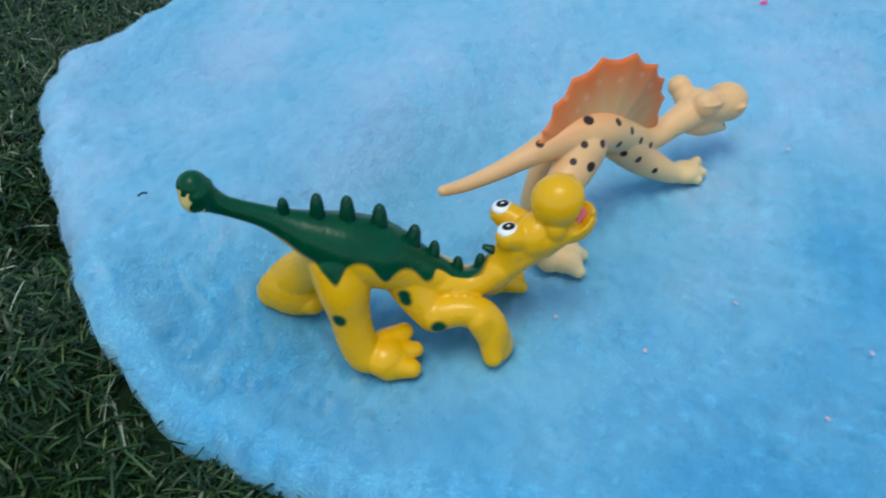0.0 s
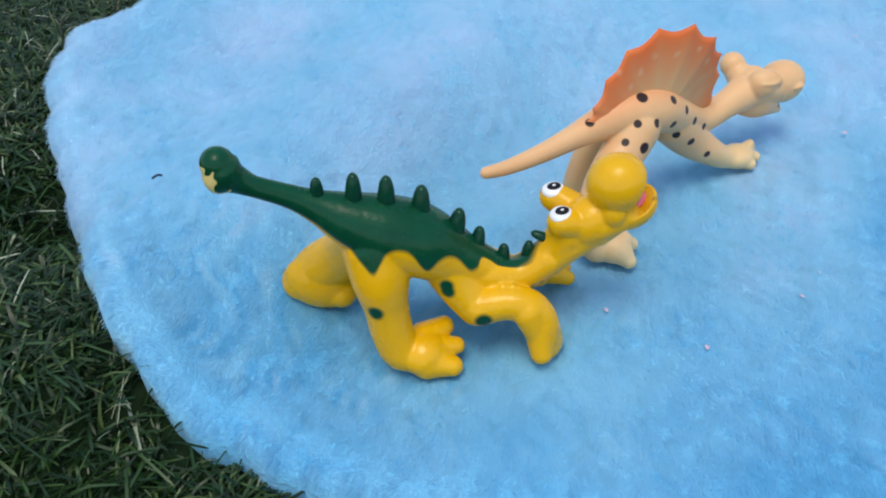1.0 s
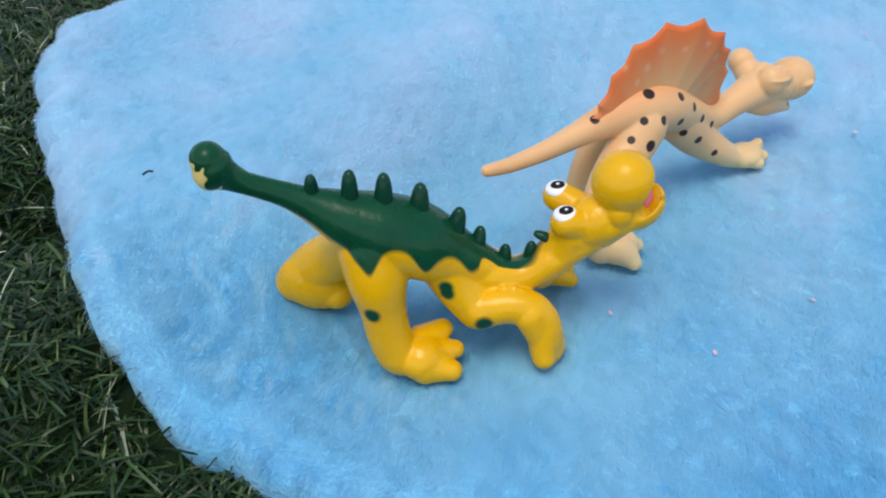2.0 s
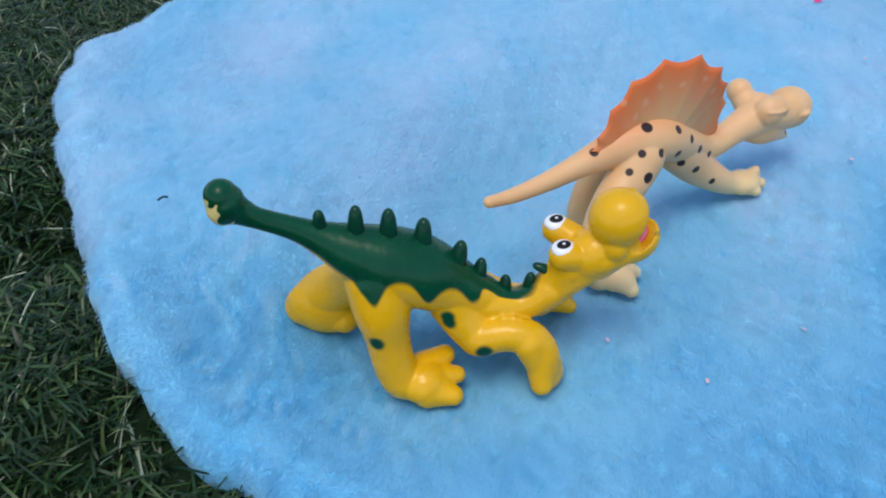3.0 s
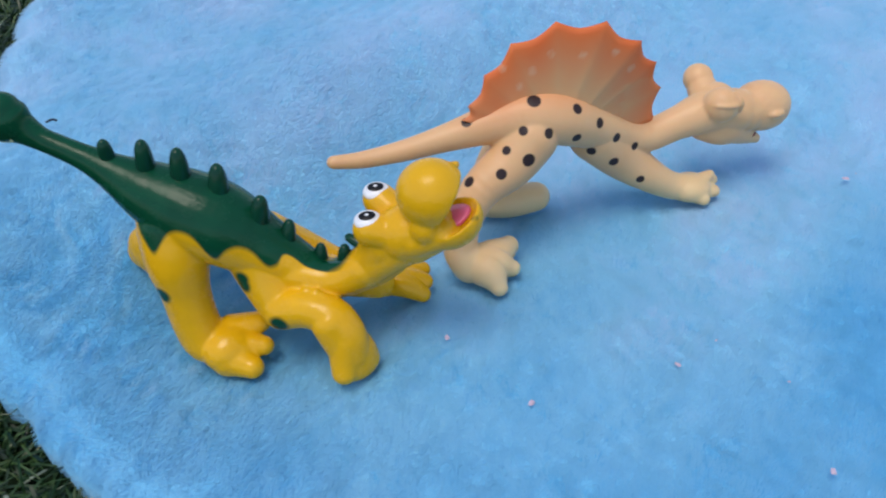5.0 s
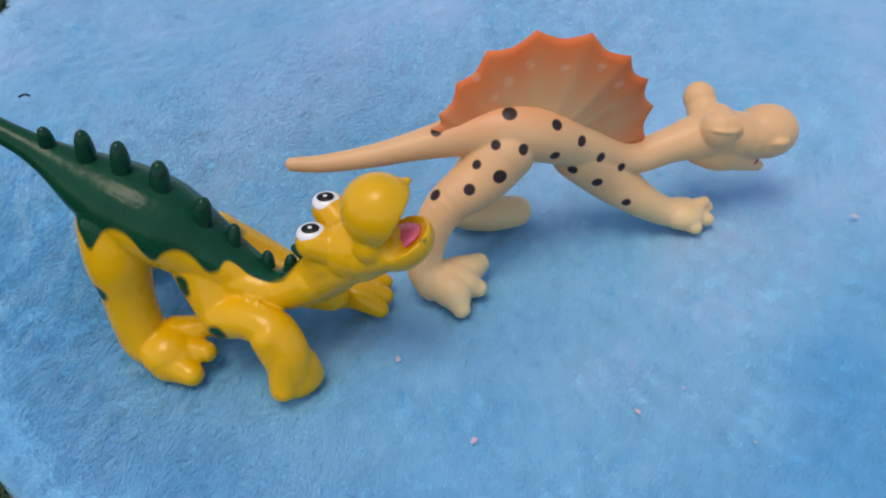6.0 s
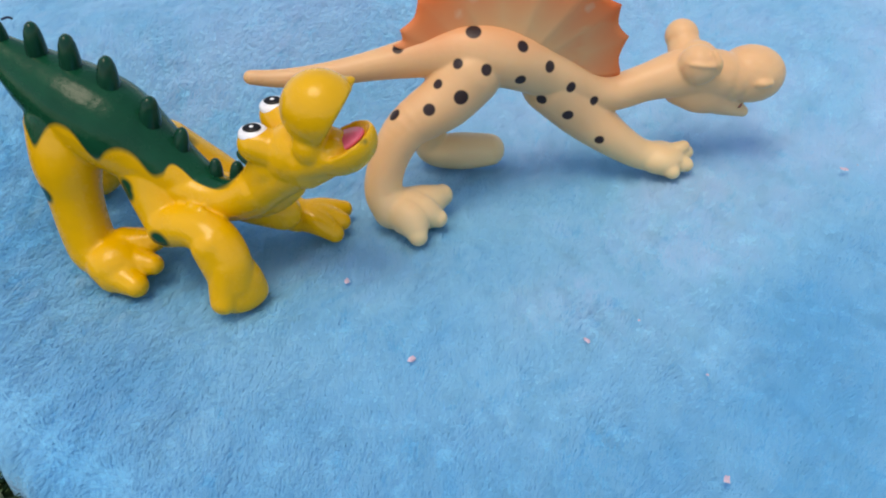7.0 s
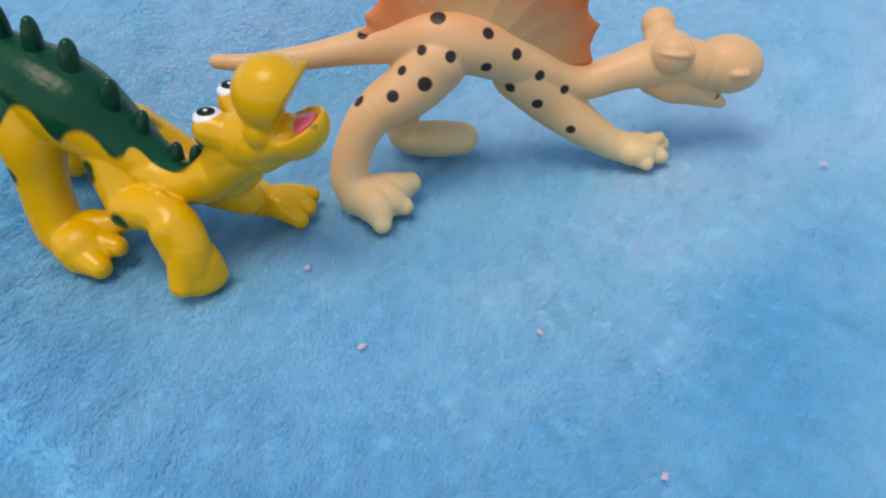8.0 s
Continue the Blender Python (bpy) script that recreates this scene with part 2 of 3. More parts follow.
def unit(v):
    return v / np.linalg.norm(v, axis=1, keepdims=True)


def build_grass(count=230000):
    rng = np.random.RandomState(11)
    x, y = rng.uniform(-360, 430, count), rng.uniform(-230, 480, count)
    e = inside(x, y)
    # sparser on the far side of the rug
    near = (e < np.where(y < 0, -3.0, 1.0)) & (e > -150) & ((x < 60) & (y < 330) | (rng.uniform(0, 1, count) < 0.3))
    x, y = x[near], y[near]
    n = len(x)
    z = swell(x, y) - 17
    a = 6.283 * rng.uniform(0, 1, n) + 1.2 * waves(x, y, 30, 8)
    lean = rng.uniform(0.2, 1.5, n)
    along = unit(np.stack([np.cos(a) * lean, np.sin(a) * lean, np.ones(n)], 1))
    b = a + rng.uniform(-1.6, 1.6, n)
    bend = np.stack([np.cos(b), np.sin(b), np.full(n, -0.9)], 1) * rng.uniform(0.2, 0.95, n)[:, None]
    s = b + rng.uniform(-0.9, 0.9, n) + 1.57
    side = np.stack([np.cos(s), np.sin(s), rng.uniform(-0.3, 0.3, n)], 1)
    me = ribbons("turf", np.stack([x, y, z], 1), along, bend, unit(side), rng.uniform(6.5, 14.5, n), rng.uniform(0.5, 1.3, n), MAT_GRASS, 4, blunt=True)
    return tagged(new("turf", me), "dark green artificial grass with curled pale blades", "grass", kind="stuff")


build_grass()


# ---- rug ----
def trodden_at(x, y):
    """Where the pile was pressed by something, 0 to 1; spread wider to paint near-left shade into the colour."""
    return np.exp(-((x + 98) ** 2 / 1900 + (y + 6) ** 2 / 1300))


def partings(x, y, out):
    """Short slits where the pile opens to both sides."""
    slit = waves(x * 1.4 + y * 0.7, y * 0.9 - x * 0.5, 11, 35)
    some = ramp01((waves(x, y, 42, 37) + 0.15) / 0.5) * (1 - out)
    return slit, some, (1 - ramp01(np.abs(slit) / 0.17)) * some


def press_shade_at(x, y, crease, out):
    """How far the pile lies open and shows its deeper blue: brushed flat in broad strokes, fluffed up at the rim; shade
    is painted in towards the near side.
    """
    wx = x + 6 * waves(x, y, 28, 64)
    streak = waves(wx * 1.3 + y * 0.6, y * 0.8 - wx * 0.5, 11, 61) * (0.55 + 0.6 * waves(x, y, 19, 65))
    # the near-to-far ramp paints the dimmer near side into the blue
    press_shade = 0.29 + 0.57 * ramp01((0.4 * x - 1.0 * y + 75) / 175) + 0.14 * waves(x, y, 85, 62) + 0.07 * waves(x, y, 34, 63) + 0.07 * streak
    return press_shade + (0.52 + 0.30 * streak) * trodden_at(x, y) + 0.34 * crease - 0.06 * ramp01(1.2 * out)


def build_rug():
    rug = new("rug")
    rug.location = (0, 0.12, -0.012)
    tagged(rug, "fluffy light blue plush rug laid on artificial grass", "rug")
    bpy.context.view_layer.update()
    rings, sectors = 60, 220
    v, f = [], []
    for k in range(rings + 1):
        s = 1 - (1 - k / rings) ** 1.6
        for j in range(sectors):
            a = 2 * math.pi * j / sectors - math.pi
            r = float(rim_radius(np.array(a))) * s
            v.append((HUB[0] + r * math.cos(a), HUB[1] + r * math.sin(a)))
    v = np.array(v)
    z = rug_top(v[:, 0], v[:, 1])
    low = v[-sectors:]
    v = np.concatenate([np.column_stack([v, z]), np.column_stack([low, swell(low[:, 0], low[:, 1]) - 18])])
    for k in range(rings + 1):
        for j in range(sectors):
            f.append((k * sectors + j, k * sectors + (j + 1) % sectors, (k + 1) * sectors + (j + 1) % sectors, (k + 1) * sectors + j))
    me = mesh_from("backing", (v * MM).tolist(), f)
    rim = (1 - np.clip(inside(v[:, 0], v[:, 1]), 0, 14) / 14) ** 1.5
    # backing 0.12 deeper than the pile: shade between strands put into its colour
    store(me, "press_shade", press_shade_at(v[:, 0], v[:, 1], partings(v[:, 0], v[:, 1], rim)[2], rim) + 0.12)
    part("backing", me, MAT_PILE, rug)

    rng = np.random.RandomState(21)
    total = 985000
    x, y = rng.uniform(-205, 185, total), rng.uniform(-92, 312, total)
    # thin out towards the back, where the pile is small to the eye
    keep = (inside(x, y) > 1.5) & (rng.uniform(0, 1, total) < np.clip(1.0 - (y - 60) / 420, 0.35, 1))
    x, y = x[keep], y[keep]
    n = len(x)
    e = np.clip(inside(x, y), 0, 14)
    z = rug_top(x, y)
    # pile direction: brushed towards the near side, swirling
    a = 1.55 + 0.4 * waves(x, y, 110, 31) + 0.28 * waves(x, y, 22, 32) + rng.normal(0, 1, n) * (0.3 + 0.25 * ramp01(1 - inside(x, y) / 14))
    lump = 0.55 * waves(x * 1.5 + y * 0.5, y * 0.8 - x * 0.3, 8, 51) + 0.5 * waves(x, y, 24, 33)
    trodden = trodden_at(x, y)
    lump = lump * (1 + 0.2 * trodden)
    lean = np.clip(1.05 + 0.22 * lump + 0.10 * waves(x, y, 90, 36) + rng.normal(0, 0.08, n), 0.15, 1.6)
    dx, dy = x - HUB[0], y - HUB[1]
    # over the rim the strands turn round to hang outwards
    out = (1 - e / 14) ** 1.5
    turn = np.mod(np.arctan2(dy, dx) - a + math.pi, 2 * math.pi) - math.pi
    a = a + turn * ramp01(out * 1.6)
    lean = lean * (1 - out) + 1.0 * out
    vx, vy = np.cos(a) * lean, np.sin(a) * lean
    # the strands stand on the slope of the rug
    gx = np.clip((rug_top(x + 0.8, y) - rug_top(x - 0.8, y)) / 1.6, -1.6, 1.6)
    gy = np.clip((rug_top(x, y + 0.8) - rug_top(x, y - 0.8)) / 1.6, -1.6, 1.6)
    one, nil = np.ones(n), np.zeros(n)
    ta, tb = unit(np.stack([one, nil, gx], 1)), unit(np.stack([nil, one, gy], 1))
    tn = unit(np.cross(ta, tb))

    def on_slope(v):
        return unit(ta * v[:, 0:1] + tb * v[:, 1:2] + tn * v[:, 2:3])

    along = on_slope(np.stack([vx, vy, 1.0 - 0.35 * out], 1))
    bend = on_slope(np.stack([vx, vy, -0.8 * one], 1)) * rng.uniform(0.05, 0.22, n)[:, None]
    s = np.arctan2(vy, vx) + 1.57 + rng.normal(0, 0.3, n)
    side = np.stack([np.cos(s), np.sin(s), rng.normal(0, 0.1, n)], 1)
    side = on_slope(side)
    face = np.cross(side, along)
    side *= np.where((face * tn).sum(1)[:, None] < 0, -1.0, 1.0)
    slit, some, crease = partings(x, y, out)
    side_w = np.clip(slit / 0.4, -1, 1)
    spread = 0.45 * side_w * (1 - np.abs(side_w)) * some
    tip = -0.2 + 0.45 * out
    nap = on_slope(np.stack([tip * vx + rng.normal(0, 0.03, n) + 0.08 * waves(x, y * 0.7, 7, 53) + spread, tip * vy + rng.normal(0, 0.03, n) - 0.18 * lump + 0.3 * trodden, np.ones(n)], 1))
    length = rng.uniform(2.2, 2.6, n) * (1 + 0.14 * lump) * (1 - 0.25 * crease) * (1 + 0.12 * out)
    me = ribbons("nap", np.stack([x, y, z - 0.5], 1), along, bend, unit(side), length, rng.uniform(0.17, 0.28, n) * (1 - 0.5 * out), MAT_FUR, 2, nap)
    store(me, "press_shade", np.repeat(press_shade_at(x, y, crease, out) - 0.07 * lump, 5))
    tagged(part("nap", me, MAT_FUR, rug, "soft brushed light blue pile"), kind="stuff")
    return rug


build_rug()


# ---- toys ----
def ball(bm, c, r, turn=None):
    """An ellipsoid, mm."""
    r = (r, r, r) if isinstance(r, (int, float)) else r
    m = Matrix.Translation(Vector(c)) @ (turn or Matrix.Identity(4)) @ Matrix.Diagonal((*r, 1))
    bmesh.ops.create_icosphere(bm, subdivisions=3, radius=1.0, matrix=m)


def limb(bm, pts):
    """A round limb through points (x, y, z, radius), mm."""
    p = np.array(pts, float)
    dense = []
    for i in range(len(p) - 1):
        p0, p1, p2, p3 = p[max(i - 1, 0)], p[i], p[i + 1], p[min(i + 2, len(p) - 1)]
        for s in np.arange(0, 1, 0.2):
            dense.append(0.5 * (2 * p1 + (p2 - p0) * s + (2 * p0 - 5 * p1 + 4 * p2 - p3) * s * s + (3 * p1 - p0 - 3 * p2 + p3) * s ** 3))
    dense.append(p[-1])
    rings, count = [], 32
    for i, q in enumerate(dense):
        d = Vector(dense[min(i + 1, len(dense) - 1)][:3] - dense[max(i - 1, 0)][:3]).normalized()
        u = d.cross(Vector((0.31, 0.87, 0.39))).normalized()
        w = d.cross(u)
        rings.append([bm.verts.new(Vector(q[:3]) + (u * math.cos(k * 6.28319 / count) + w * math.sin(k * 6.28319 / count)) * q[3]) for k in range(count)])
    for a, b in zip(rings, rings[1:]):
        for k in range(count):
            bm.faces.new((a[k], a[(k + 1) % count], b[(k + 1) % count], b[k]))
    bm.faces.new(rings[0][::-1])
    bm.faces.new(rings[-1])
    ball(bm, dense[0][:3], float(dense[0][3]))
    ball(bm, dense[-1][:3], float(dense[-1][3]))


def fused(name, bm, voxel=0.34, rounds=7):
    """The shapes of bm (mm) run together into one skin, in metres."""
    bmesh.ops.recalc_face_normals(bm, faces=bm.faces)
    me = bpy.data.meshes.new(name)
    bm.to_mesh(me)
    bm.free()
    ob = new(name, me)
    rm = ob.modifiers.new("fuse", "REMESH")
    rm.mode, rm.voxel_size, rm.use_smooth_shade = "VOXEL", voxel, True
    sm = ob.modifiers.new("smooth", "SMOOTH")
    sm.iterations, sm.factor = rounds, 0.6
    bpy.context.view_layer.update()
    got = bpy.data.meshes.new_from_object(ob.evaluated_get(bpy.context.evaluated_depsgraph_get()))
    bpy.data.objects.remove(ob)
    bpy.data.meshes.remove(me)
    got.name = name
    co = np.empty(len(got.vertices) * 3, np.float32)
    got.vertices.foreach_get("co", co)
    pts = co.reshape(-1, 3).astype(float)
    got.vertices.foreach_set("co", (co * MM).astype(np.float32))
    got.polygons.foreach_set("use_smooth", np.ones(len(got.polygons), bool))
    got.update()
    return got, pts


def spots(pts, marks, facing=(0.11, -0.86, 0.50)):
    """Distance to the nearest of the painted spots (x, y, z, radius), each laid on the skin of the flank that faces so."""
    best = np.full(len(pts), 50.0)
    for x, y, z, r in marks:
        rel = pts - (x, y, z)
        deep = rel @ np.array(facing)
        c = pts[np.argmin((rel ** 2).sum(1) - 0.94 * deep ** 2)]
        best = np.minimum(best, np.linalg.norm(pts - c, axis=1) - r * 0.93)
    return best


def ovoid(name, r, cuts=2):
    bm = bmesh.new()
    bmesh.ops.create_icosphere(bm, subdivisions=cuts, radius=1.0, matrix=Matrix.Diagonal((*[q * MM for q in r], 1)))
    me = bpy.data.meshes.new(name)
    bm.to_mesh(me)
    bm.free()
    me.polygons.foreach_set("use_smooth", [True] * len(me.polygons))
    return me


def placed(ob, c, aim=(0, 0, 1), spin=0.0):
    """Sets a part at c (mm, world) with its z axis along aim."""
    q = Vector(aim).to_track_quat("Z", "Y").to_matrix().to_4x4()
    bpy.context.view_layer.update()
    ob.matrix_world = Matrix.Translation(Vector(c) * MM) @ q @ pose(0, 0, 0, 0, 0, spin)
    return ob


def spike_mesh(r, h):
    """A blunt cone with a rounded tip, flattened a little, base at the origin."""
    prof = [(1.05, -0.25), (1.05, 0.0), (1.0, 0.3), (0.9, 0.58), (0.74, 0.8), (0.52, 0.93), (0.26, 0.99), (0.0, 1.0)]
    v, f, n = [], [], 14
    for k, (w, s) in enumerate(prof[:-1]):
        v += [(r * w * math.cos(6.28319 * j / n) * MM, r * 0.9 * w * math.sin(6.28319 * j / n) * MM, h * s * MM) for j in range(n)]
    v.append((0, 0, h * MM))
    for k in range(len(prof) - 2):
        f += [(k * n + j, k * n + (j + 1) % n, (k + 1) * n + (j + 1) % n, (k + 1) * n + j) for j in range(n)]
    k = (len(prof) - 2) * n
    f += [(k + j, k + (j + 1) % n, len(v) - 1) for j in range(n)]
    f.append(tuple(range(n))[::-1])
    return mesh_from("back_spike", v, f)


def axes(x, z):
    """A turn whose x axis lies along x and whose z axis is nearest to z."""
    x, z = Vector(x).normalized(), Vector(z)
    y = z.cross(x).normalized()
    return Matrix((x, y, x.cross(y))).transposed().to_4x4()


JAW = axes((0.86, 0.18, 0.46), (-0.42, -0.17, 0.88))


def flat_ball(bm, c, r, n, depth):
    """A ball cut off flat at that depth from its middle, along n."""
    c, n = Vector(c), Vector(n).normalized()
    got = bmesh.ops.create_icosphere(bm, subdivisions=4, radius=1.0, matrix=Matrix.Translation(c) @ Matrix.Diagonal((*r, 1)))
    for q in got["verts"]:
        q.co -= n * max(0.0, (q.co - c).dot(n) - depth)


def scoop(bm, c, r, turn, level, hollow):
    """A jaw: the lower part of a ball, its top hollowed out inside a rim."""
    got = bmesh.ops.create_icosphere(bm, subdivisions=4, radius=1.0)
    for q in got["verts"]:
        p = q.co.copy()
        if p.z * r[2] > level:
            rho = min(1.0, math.hypot(p.x, p.y) / math.sqrt(1 - (level / r[2]) ** 2))
            p.z = (level - hollow * (1 - rho ** 4)) / r[2]
        q.co = Vector(c) + (turn @ Vector((p.x * r[0], p.y * r[1], p.z * r[2])))


def build_green_toy():
    toy = new("toy_dinosaur")
    toy.location = (-0.045, -0.004, 0.0)
    tagged(toy, "yellow rubber toy dinosaur with green spiked back and open mouth", "toy", "toy dinosaurs on the rug")
    bpy.context.view_layer.update()
    bm = bmesh.new()
    # trunk from tail to neck
    limb(bm, [(-92.5, -11, 57.8, 3.2), (-88, -10.3, 54.8, 2.7), (-80, -9.4, 50.7, 3.0), (-74, -8.7, 46.9, 4.3), (-66, -7.9, 41.6, 7.4), (-58, -7.1, 37.0, 9.6),
              (-50, -6.3, 32.8, 9.8), (-42, -5.4, 26.8, 7.9), (-35.5, -4.7, 22.3, 6.3), (-29, -4.0, 18.6, 5.1), (-23, -3.4, 19.0, 4.9), (-16.0, -2.8, 24.2, 4.8),
              (-11.5, -2.3, 30.2, 5.6)])
    # tail club
    limb(bm, [(-89.0, -10.4, 55.4, 2.9), (-90.8, -10.6, 56.8, 3.4), (-92.4, -10.9, 58.2, 4.2), (-93.6, -11.1, 59.8, 4.7), (-94.1, -11.2, 60.9, 4.7), (-94.5, -11.3, 62.2, 4.2)])
    ball(bm, (-94.9, -11.2, 58.9), (3.9, 4.6, 4.5))
    # head: skull, snout, jaw
    ball(bm, (-6.5, -1.6, 33.0), (8.2, 6.6, 6.6), pose(0, 0, 0, 0, -38, 0))
    flat_ball(bm, (0.5, -1.2, 44.1), (7.9, 7.4, 7.8), (0.80, 0.24, -0.55), 3.3)
    limb(bm, [(1.8, 1.0, 47.0, 3.2), (4.4, 4.8, 48.0, 0.9)])
    limb(bm, [(-5, -1.4, 31.6, 6.0), (1.0, -0.9, 34.6, 5.0)])
    scoop(bm, (4.1, -0.5, 36.6), (7.4, 6.4, 5.8), JAW, 1.2, 1.8)
    # eye sockets
    limb(bm, [(-9.0, -3.4, 33.6, 4.2), (-13.6, -4.8, 35.4, 3.9)])
    limb(bm, [(-9.5, 2.5, 34.1, 4.2), (-14.7, 4.9, 36.6, 3.9)])
    # mould seam along the neck, ragged flash on the near front leg
    limb(bm, [(-33.0, -8.6, 17.0, 0.7), (-27, -8.3, 17.6, 0.9), (-21, -7.9, 18.9, 0.9), (-15.8, -7.2, 20.7, 0.7)])
    # side of the neck, throat and chest
    limb(bm, [(-38, -7.0, 22.5, 4.6), (-32, -6.6, 20.6, 4.4), (-24, -5.6, 19.8, 4.2), (-17, -4.6, 23.2, 4.2)])
    limb(bm, [(-36, -4.5, 19.5, 5.4), (-28, -3.8, 17.8, 4.8), (-20, -3.2, 20.2, 4.8), (-12.5, -2.8, 26.4, 5.0), (-5, -1.8, 31.6, 5.3)])
    limb(bm, [(-4, -3.6, 33.0, 4.4), (3.0, -3.2, 35.6, 3.6)])
    ball(bm, (-0.6, -4.6, 37.4), (3.6, 3.6, 4.2))
    limb(bm, [(-28, -1.0, 15.4, 4.2), (-21, 0.4, 16.4, 3.9), (-15.5, 0.4, 19.2, 3.6), (-11, 0.0, 23.4, 3.6)])
    limb(bm, [(-34, 0.0, 17.0, 5.0), (-26, 2.4, 13.4, 4.6), (-19, 6.0, 10.0, 4.2)])
    for q in ((-33.8, -11.4, 18.7, 0.9), (-32.2, -11.2, 19.6, 1.0), (-31.2, -11.2, 19.8, 0.8), (-29.2, -11.2, 20.3, 1.0), (-27.8, -11.3, 20.2, 0.8), (-26.6, -11.4, 20.2, 1.0), (-24.9, -11.8, 19.7, 0.9)):
        ball(bm, q[:3], q[3])
    # near hind leg and foot
    limb(bm, [(-60.8, -9.5, 33, 8.8), (-60.2, -13.0, 26, 7.6), (-59.6, -14.6, 18.5, 6.0), (-58.8, -15.8, 10.5, 5.7), (-56.6, -16.6, 4.0, 5.6), (-51, -15.8, 3.4, 5.2)])
    ball(bm, (-51.2, -16.4, 3.0), (6.8, 7.2, 5.8))
    ball(bm, (-48.4, -15.8, 2.6), (5.0, 6.4, 4.4))
    for p, q in (((-50, -18.4, 1.6, 5.2), (-43.4, -19.9, 0.6, 2.9)), ((-49.5, -15.5, 3.2, 4.6), (-42.4, -14.4, 2.8, 2.5)), ((-51, -13, 4.8, 4.4), (-45.6, -9.6, 5.6, 2.9))):
        limb(bm, [p, q])
    # near front leg
    limb(bm, [(-44, -6.2, 26.4, 7.2), (-40.5, -8.8, 19.8, 6.2), (-36.2, -11.8, 14.2, 5.2)])
    limb(bm, [(-35.5, -12.8, 14.8, 5.0), (-28.8, -12.6, 15.9, 4.7), (-23.0, -13.0, 14.5, 4.9), (-19.7, -13.8, 10.4, 4.7), (-18.8, -14.6, 5.6, 4.3)])
    sleeve = bmesh.new()
    limb(sleeve, [(-22.4, -14.0, 14.4, 4.3), (-20.4, -14.2, 9.8, 4.1), (-18.8, -14.2, 5.6, 4.1), (-18.2, -14.3, 1.6, 4.0)])
    flare = Vector((math.cos(radians(58)), math.sin(radians(58)), 0.0))
    for q in sleeve.verts:  # the sleeve widens towards the paw
        q.co += flare * (q.co - Vector((-19.6, -14.3, 0))).dot(flare) * (0.52 - 0.025 * max(q.co.z, 0.0))
    held = bpy.data.meshes.new("sleeve")
    sleeve.to_mesh(held)
    sleeve.free()
    bm.from_mesh(held)
    bpy.data.meshes.remove(held)
    limb(bm, [(-19.6, -14.6, 10.0, 4.2), (-19.8, -16.4, 5.6, 3.8), (-19.7, -18.2, 2.4, 3.1)])
    for q in ((-18.6, -18.2, 2.0, 1.0), (-16.4, -15.2, 2.2, 1.1), (-15.0, -11.8, 2.6, 1.0)):
        ball(bm, q[:3], q[3])
    # far hind leg and foot
    limb(bm, [(-64, -1, 29, 7.4), (-72, 6, 20, 7.2), (-80.5, 8.5, 13.4, 7.2), (-86.6, 8, 9.2, 5.8)])
    ball(bm, (-80.5, 7.0, 9.6), (11.0, 6.6, 8.6), pose(0, 0, 0, 0, 18, 0))
    limb(bm, [(-86.0, 8, 8.2, 5.0), (-75, 5.0, 6.8, 4.6)])
    # far front leg and foot
    limb(bm, [(-44, 0.0, 25, 6.8), (-37, 6, 17, 5.0), (-29, 9, 10, 4.4), (-20, 12, 5.0, 4.2)])
    for q in ((-12.6, 20.6, 3.0, 2.2), (-10.6, 16.2, 2.8, 2.3), (-9.8, 11.8, 2.4, 2.2)):
        limb(bm, [(-19, 12.8, 4.6, 3.8), ((q[0] - 19) / 2, (q[1] + 12.8) / 2, 4.2, 3.3), q])
    me, pts = fused("body", bm)
    x, y, z = pts.T
    edge = np.array([(-104, 50), (-94, 54.0), (-88, 52.7), (-80, 48.6), (-74, 44.0), (-70, 40.6), (-65, 36.6), (-62, 33.2), (-60.8, 31.0), (-59.6, 34.0), (-57.6, 36.8), (-55, 37.9), (-52, 37.0), (-50, 34.2),
                     (-48.8, 30.8), (-48.1, 28.4), (-47.3, 30.0), (-45.5, 32.2), (-43, 33.0), (-40.5, 31.6), (-38.4, 28.4), (-37.2, 25.6), (-35.5, 26.8), (-33, 26.0), (-30, 23.6), (-27.5, 22.8), (-25, 22.8), (-22, 24.2), (-20, 26.4),
                     (-17.5, 31.0), (-16, 60)])
    line = np.arange(-110.0, -9.0, 0.25)
    soft = np.exp(-0.5 * (np.arange(-8, 9) / 3.4) ** 2)
    level = np.convolve(np.interp(line, edge[:, 0], edge[:, 1]), soft / soft.sum(), "same")
    coat = np.interp(x, line, level) - z + 0.15 * waves(x, z, 8, 41)
    coat = coat * 0.8 + 14 * ramp01((x + 35.5) / 5) * ramp01((np.abs(y + 4.0) - 3.4) / 2.6)
    coat = np.where((x > -16.5) | (z < 20), 9.0, coat)
    # a bare patch beside the small spikes
    coat = np.maximum(coat, 3.0 - np.hypot(np.hypot(x + 26.0, (y - 0.6) * 1.2), z - 24.0) + 0.5 * waves(x, y, 3, 44))
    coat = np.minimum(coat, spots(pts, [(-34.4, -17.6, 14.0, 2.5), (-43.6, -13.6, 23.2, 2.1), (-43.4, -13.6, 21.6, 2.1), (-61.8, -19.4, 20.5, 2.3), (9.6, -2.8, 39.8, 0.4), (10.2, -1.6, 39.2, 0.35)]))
    store(me, "coat", coat)
    chip = 0.72 * (x + 95.2) + 0.42 * (z - 58.2) + 0.25 * (y + 12.0) - 1.1 * waves(x * 2 + y, z, 6.0, 42) - 0.7 * waves(x + y, z - x, 2.6, 43)
    store(me, "chip", np.where((x > -89) | (z < 45), 9.0, chip))
    part("body", me, MAT_SKIN, toy, "yellow rubber body with a green painted back")
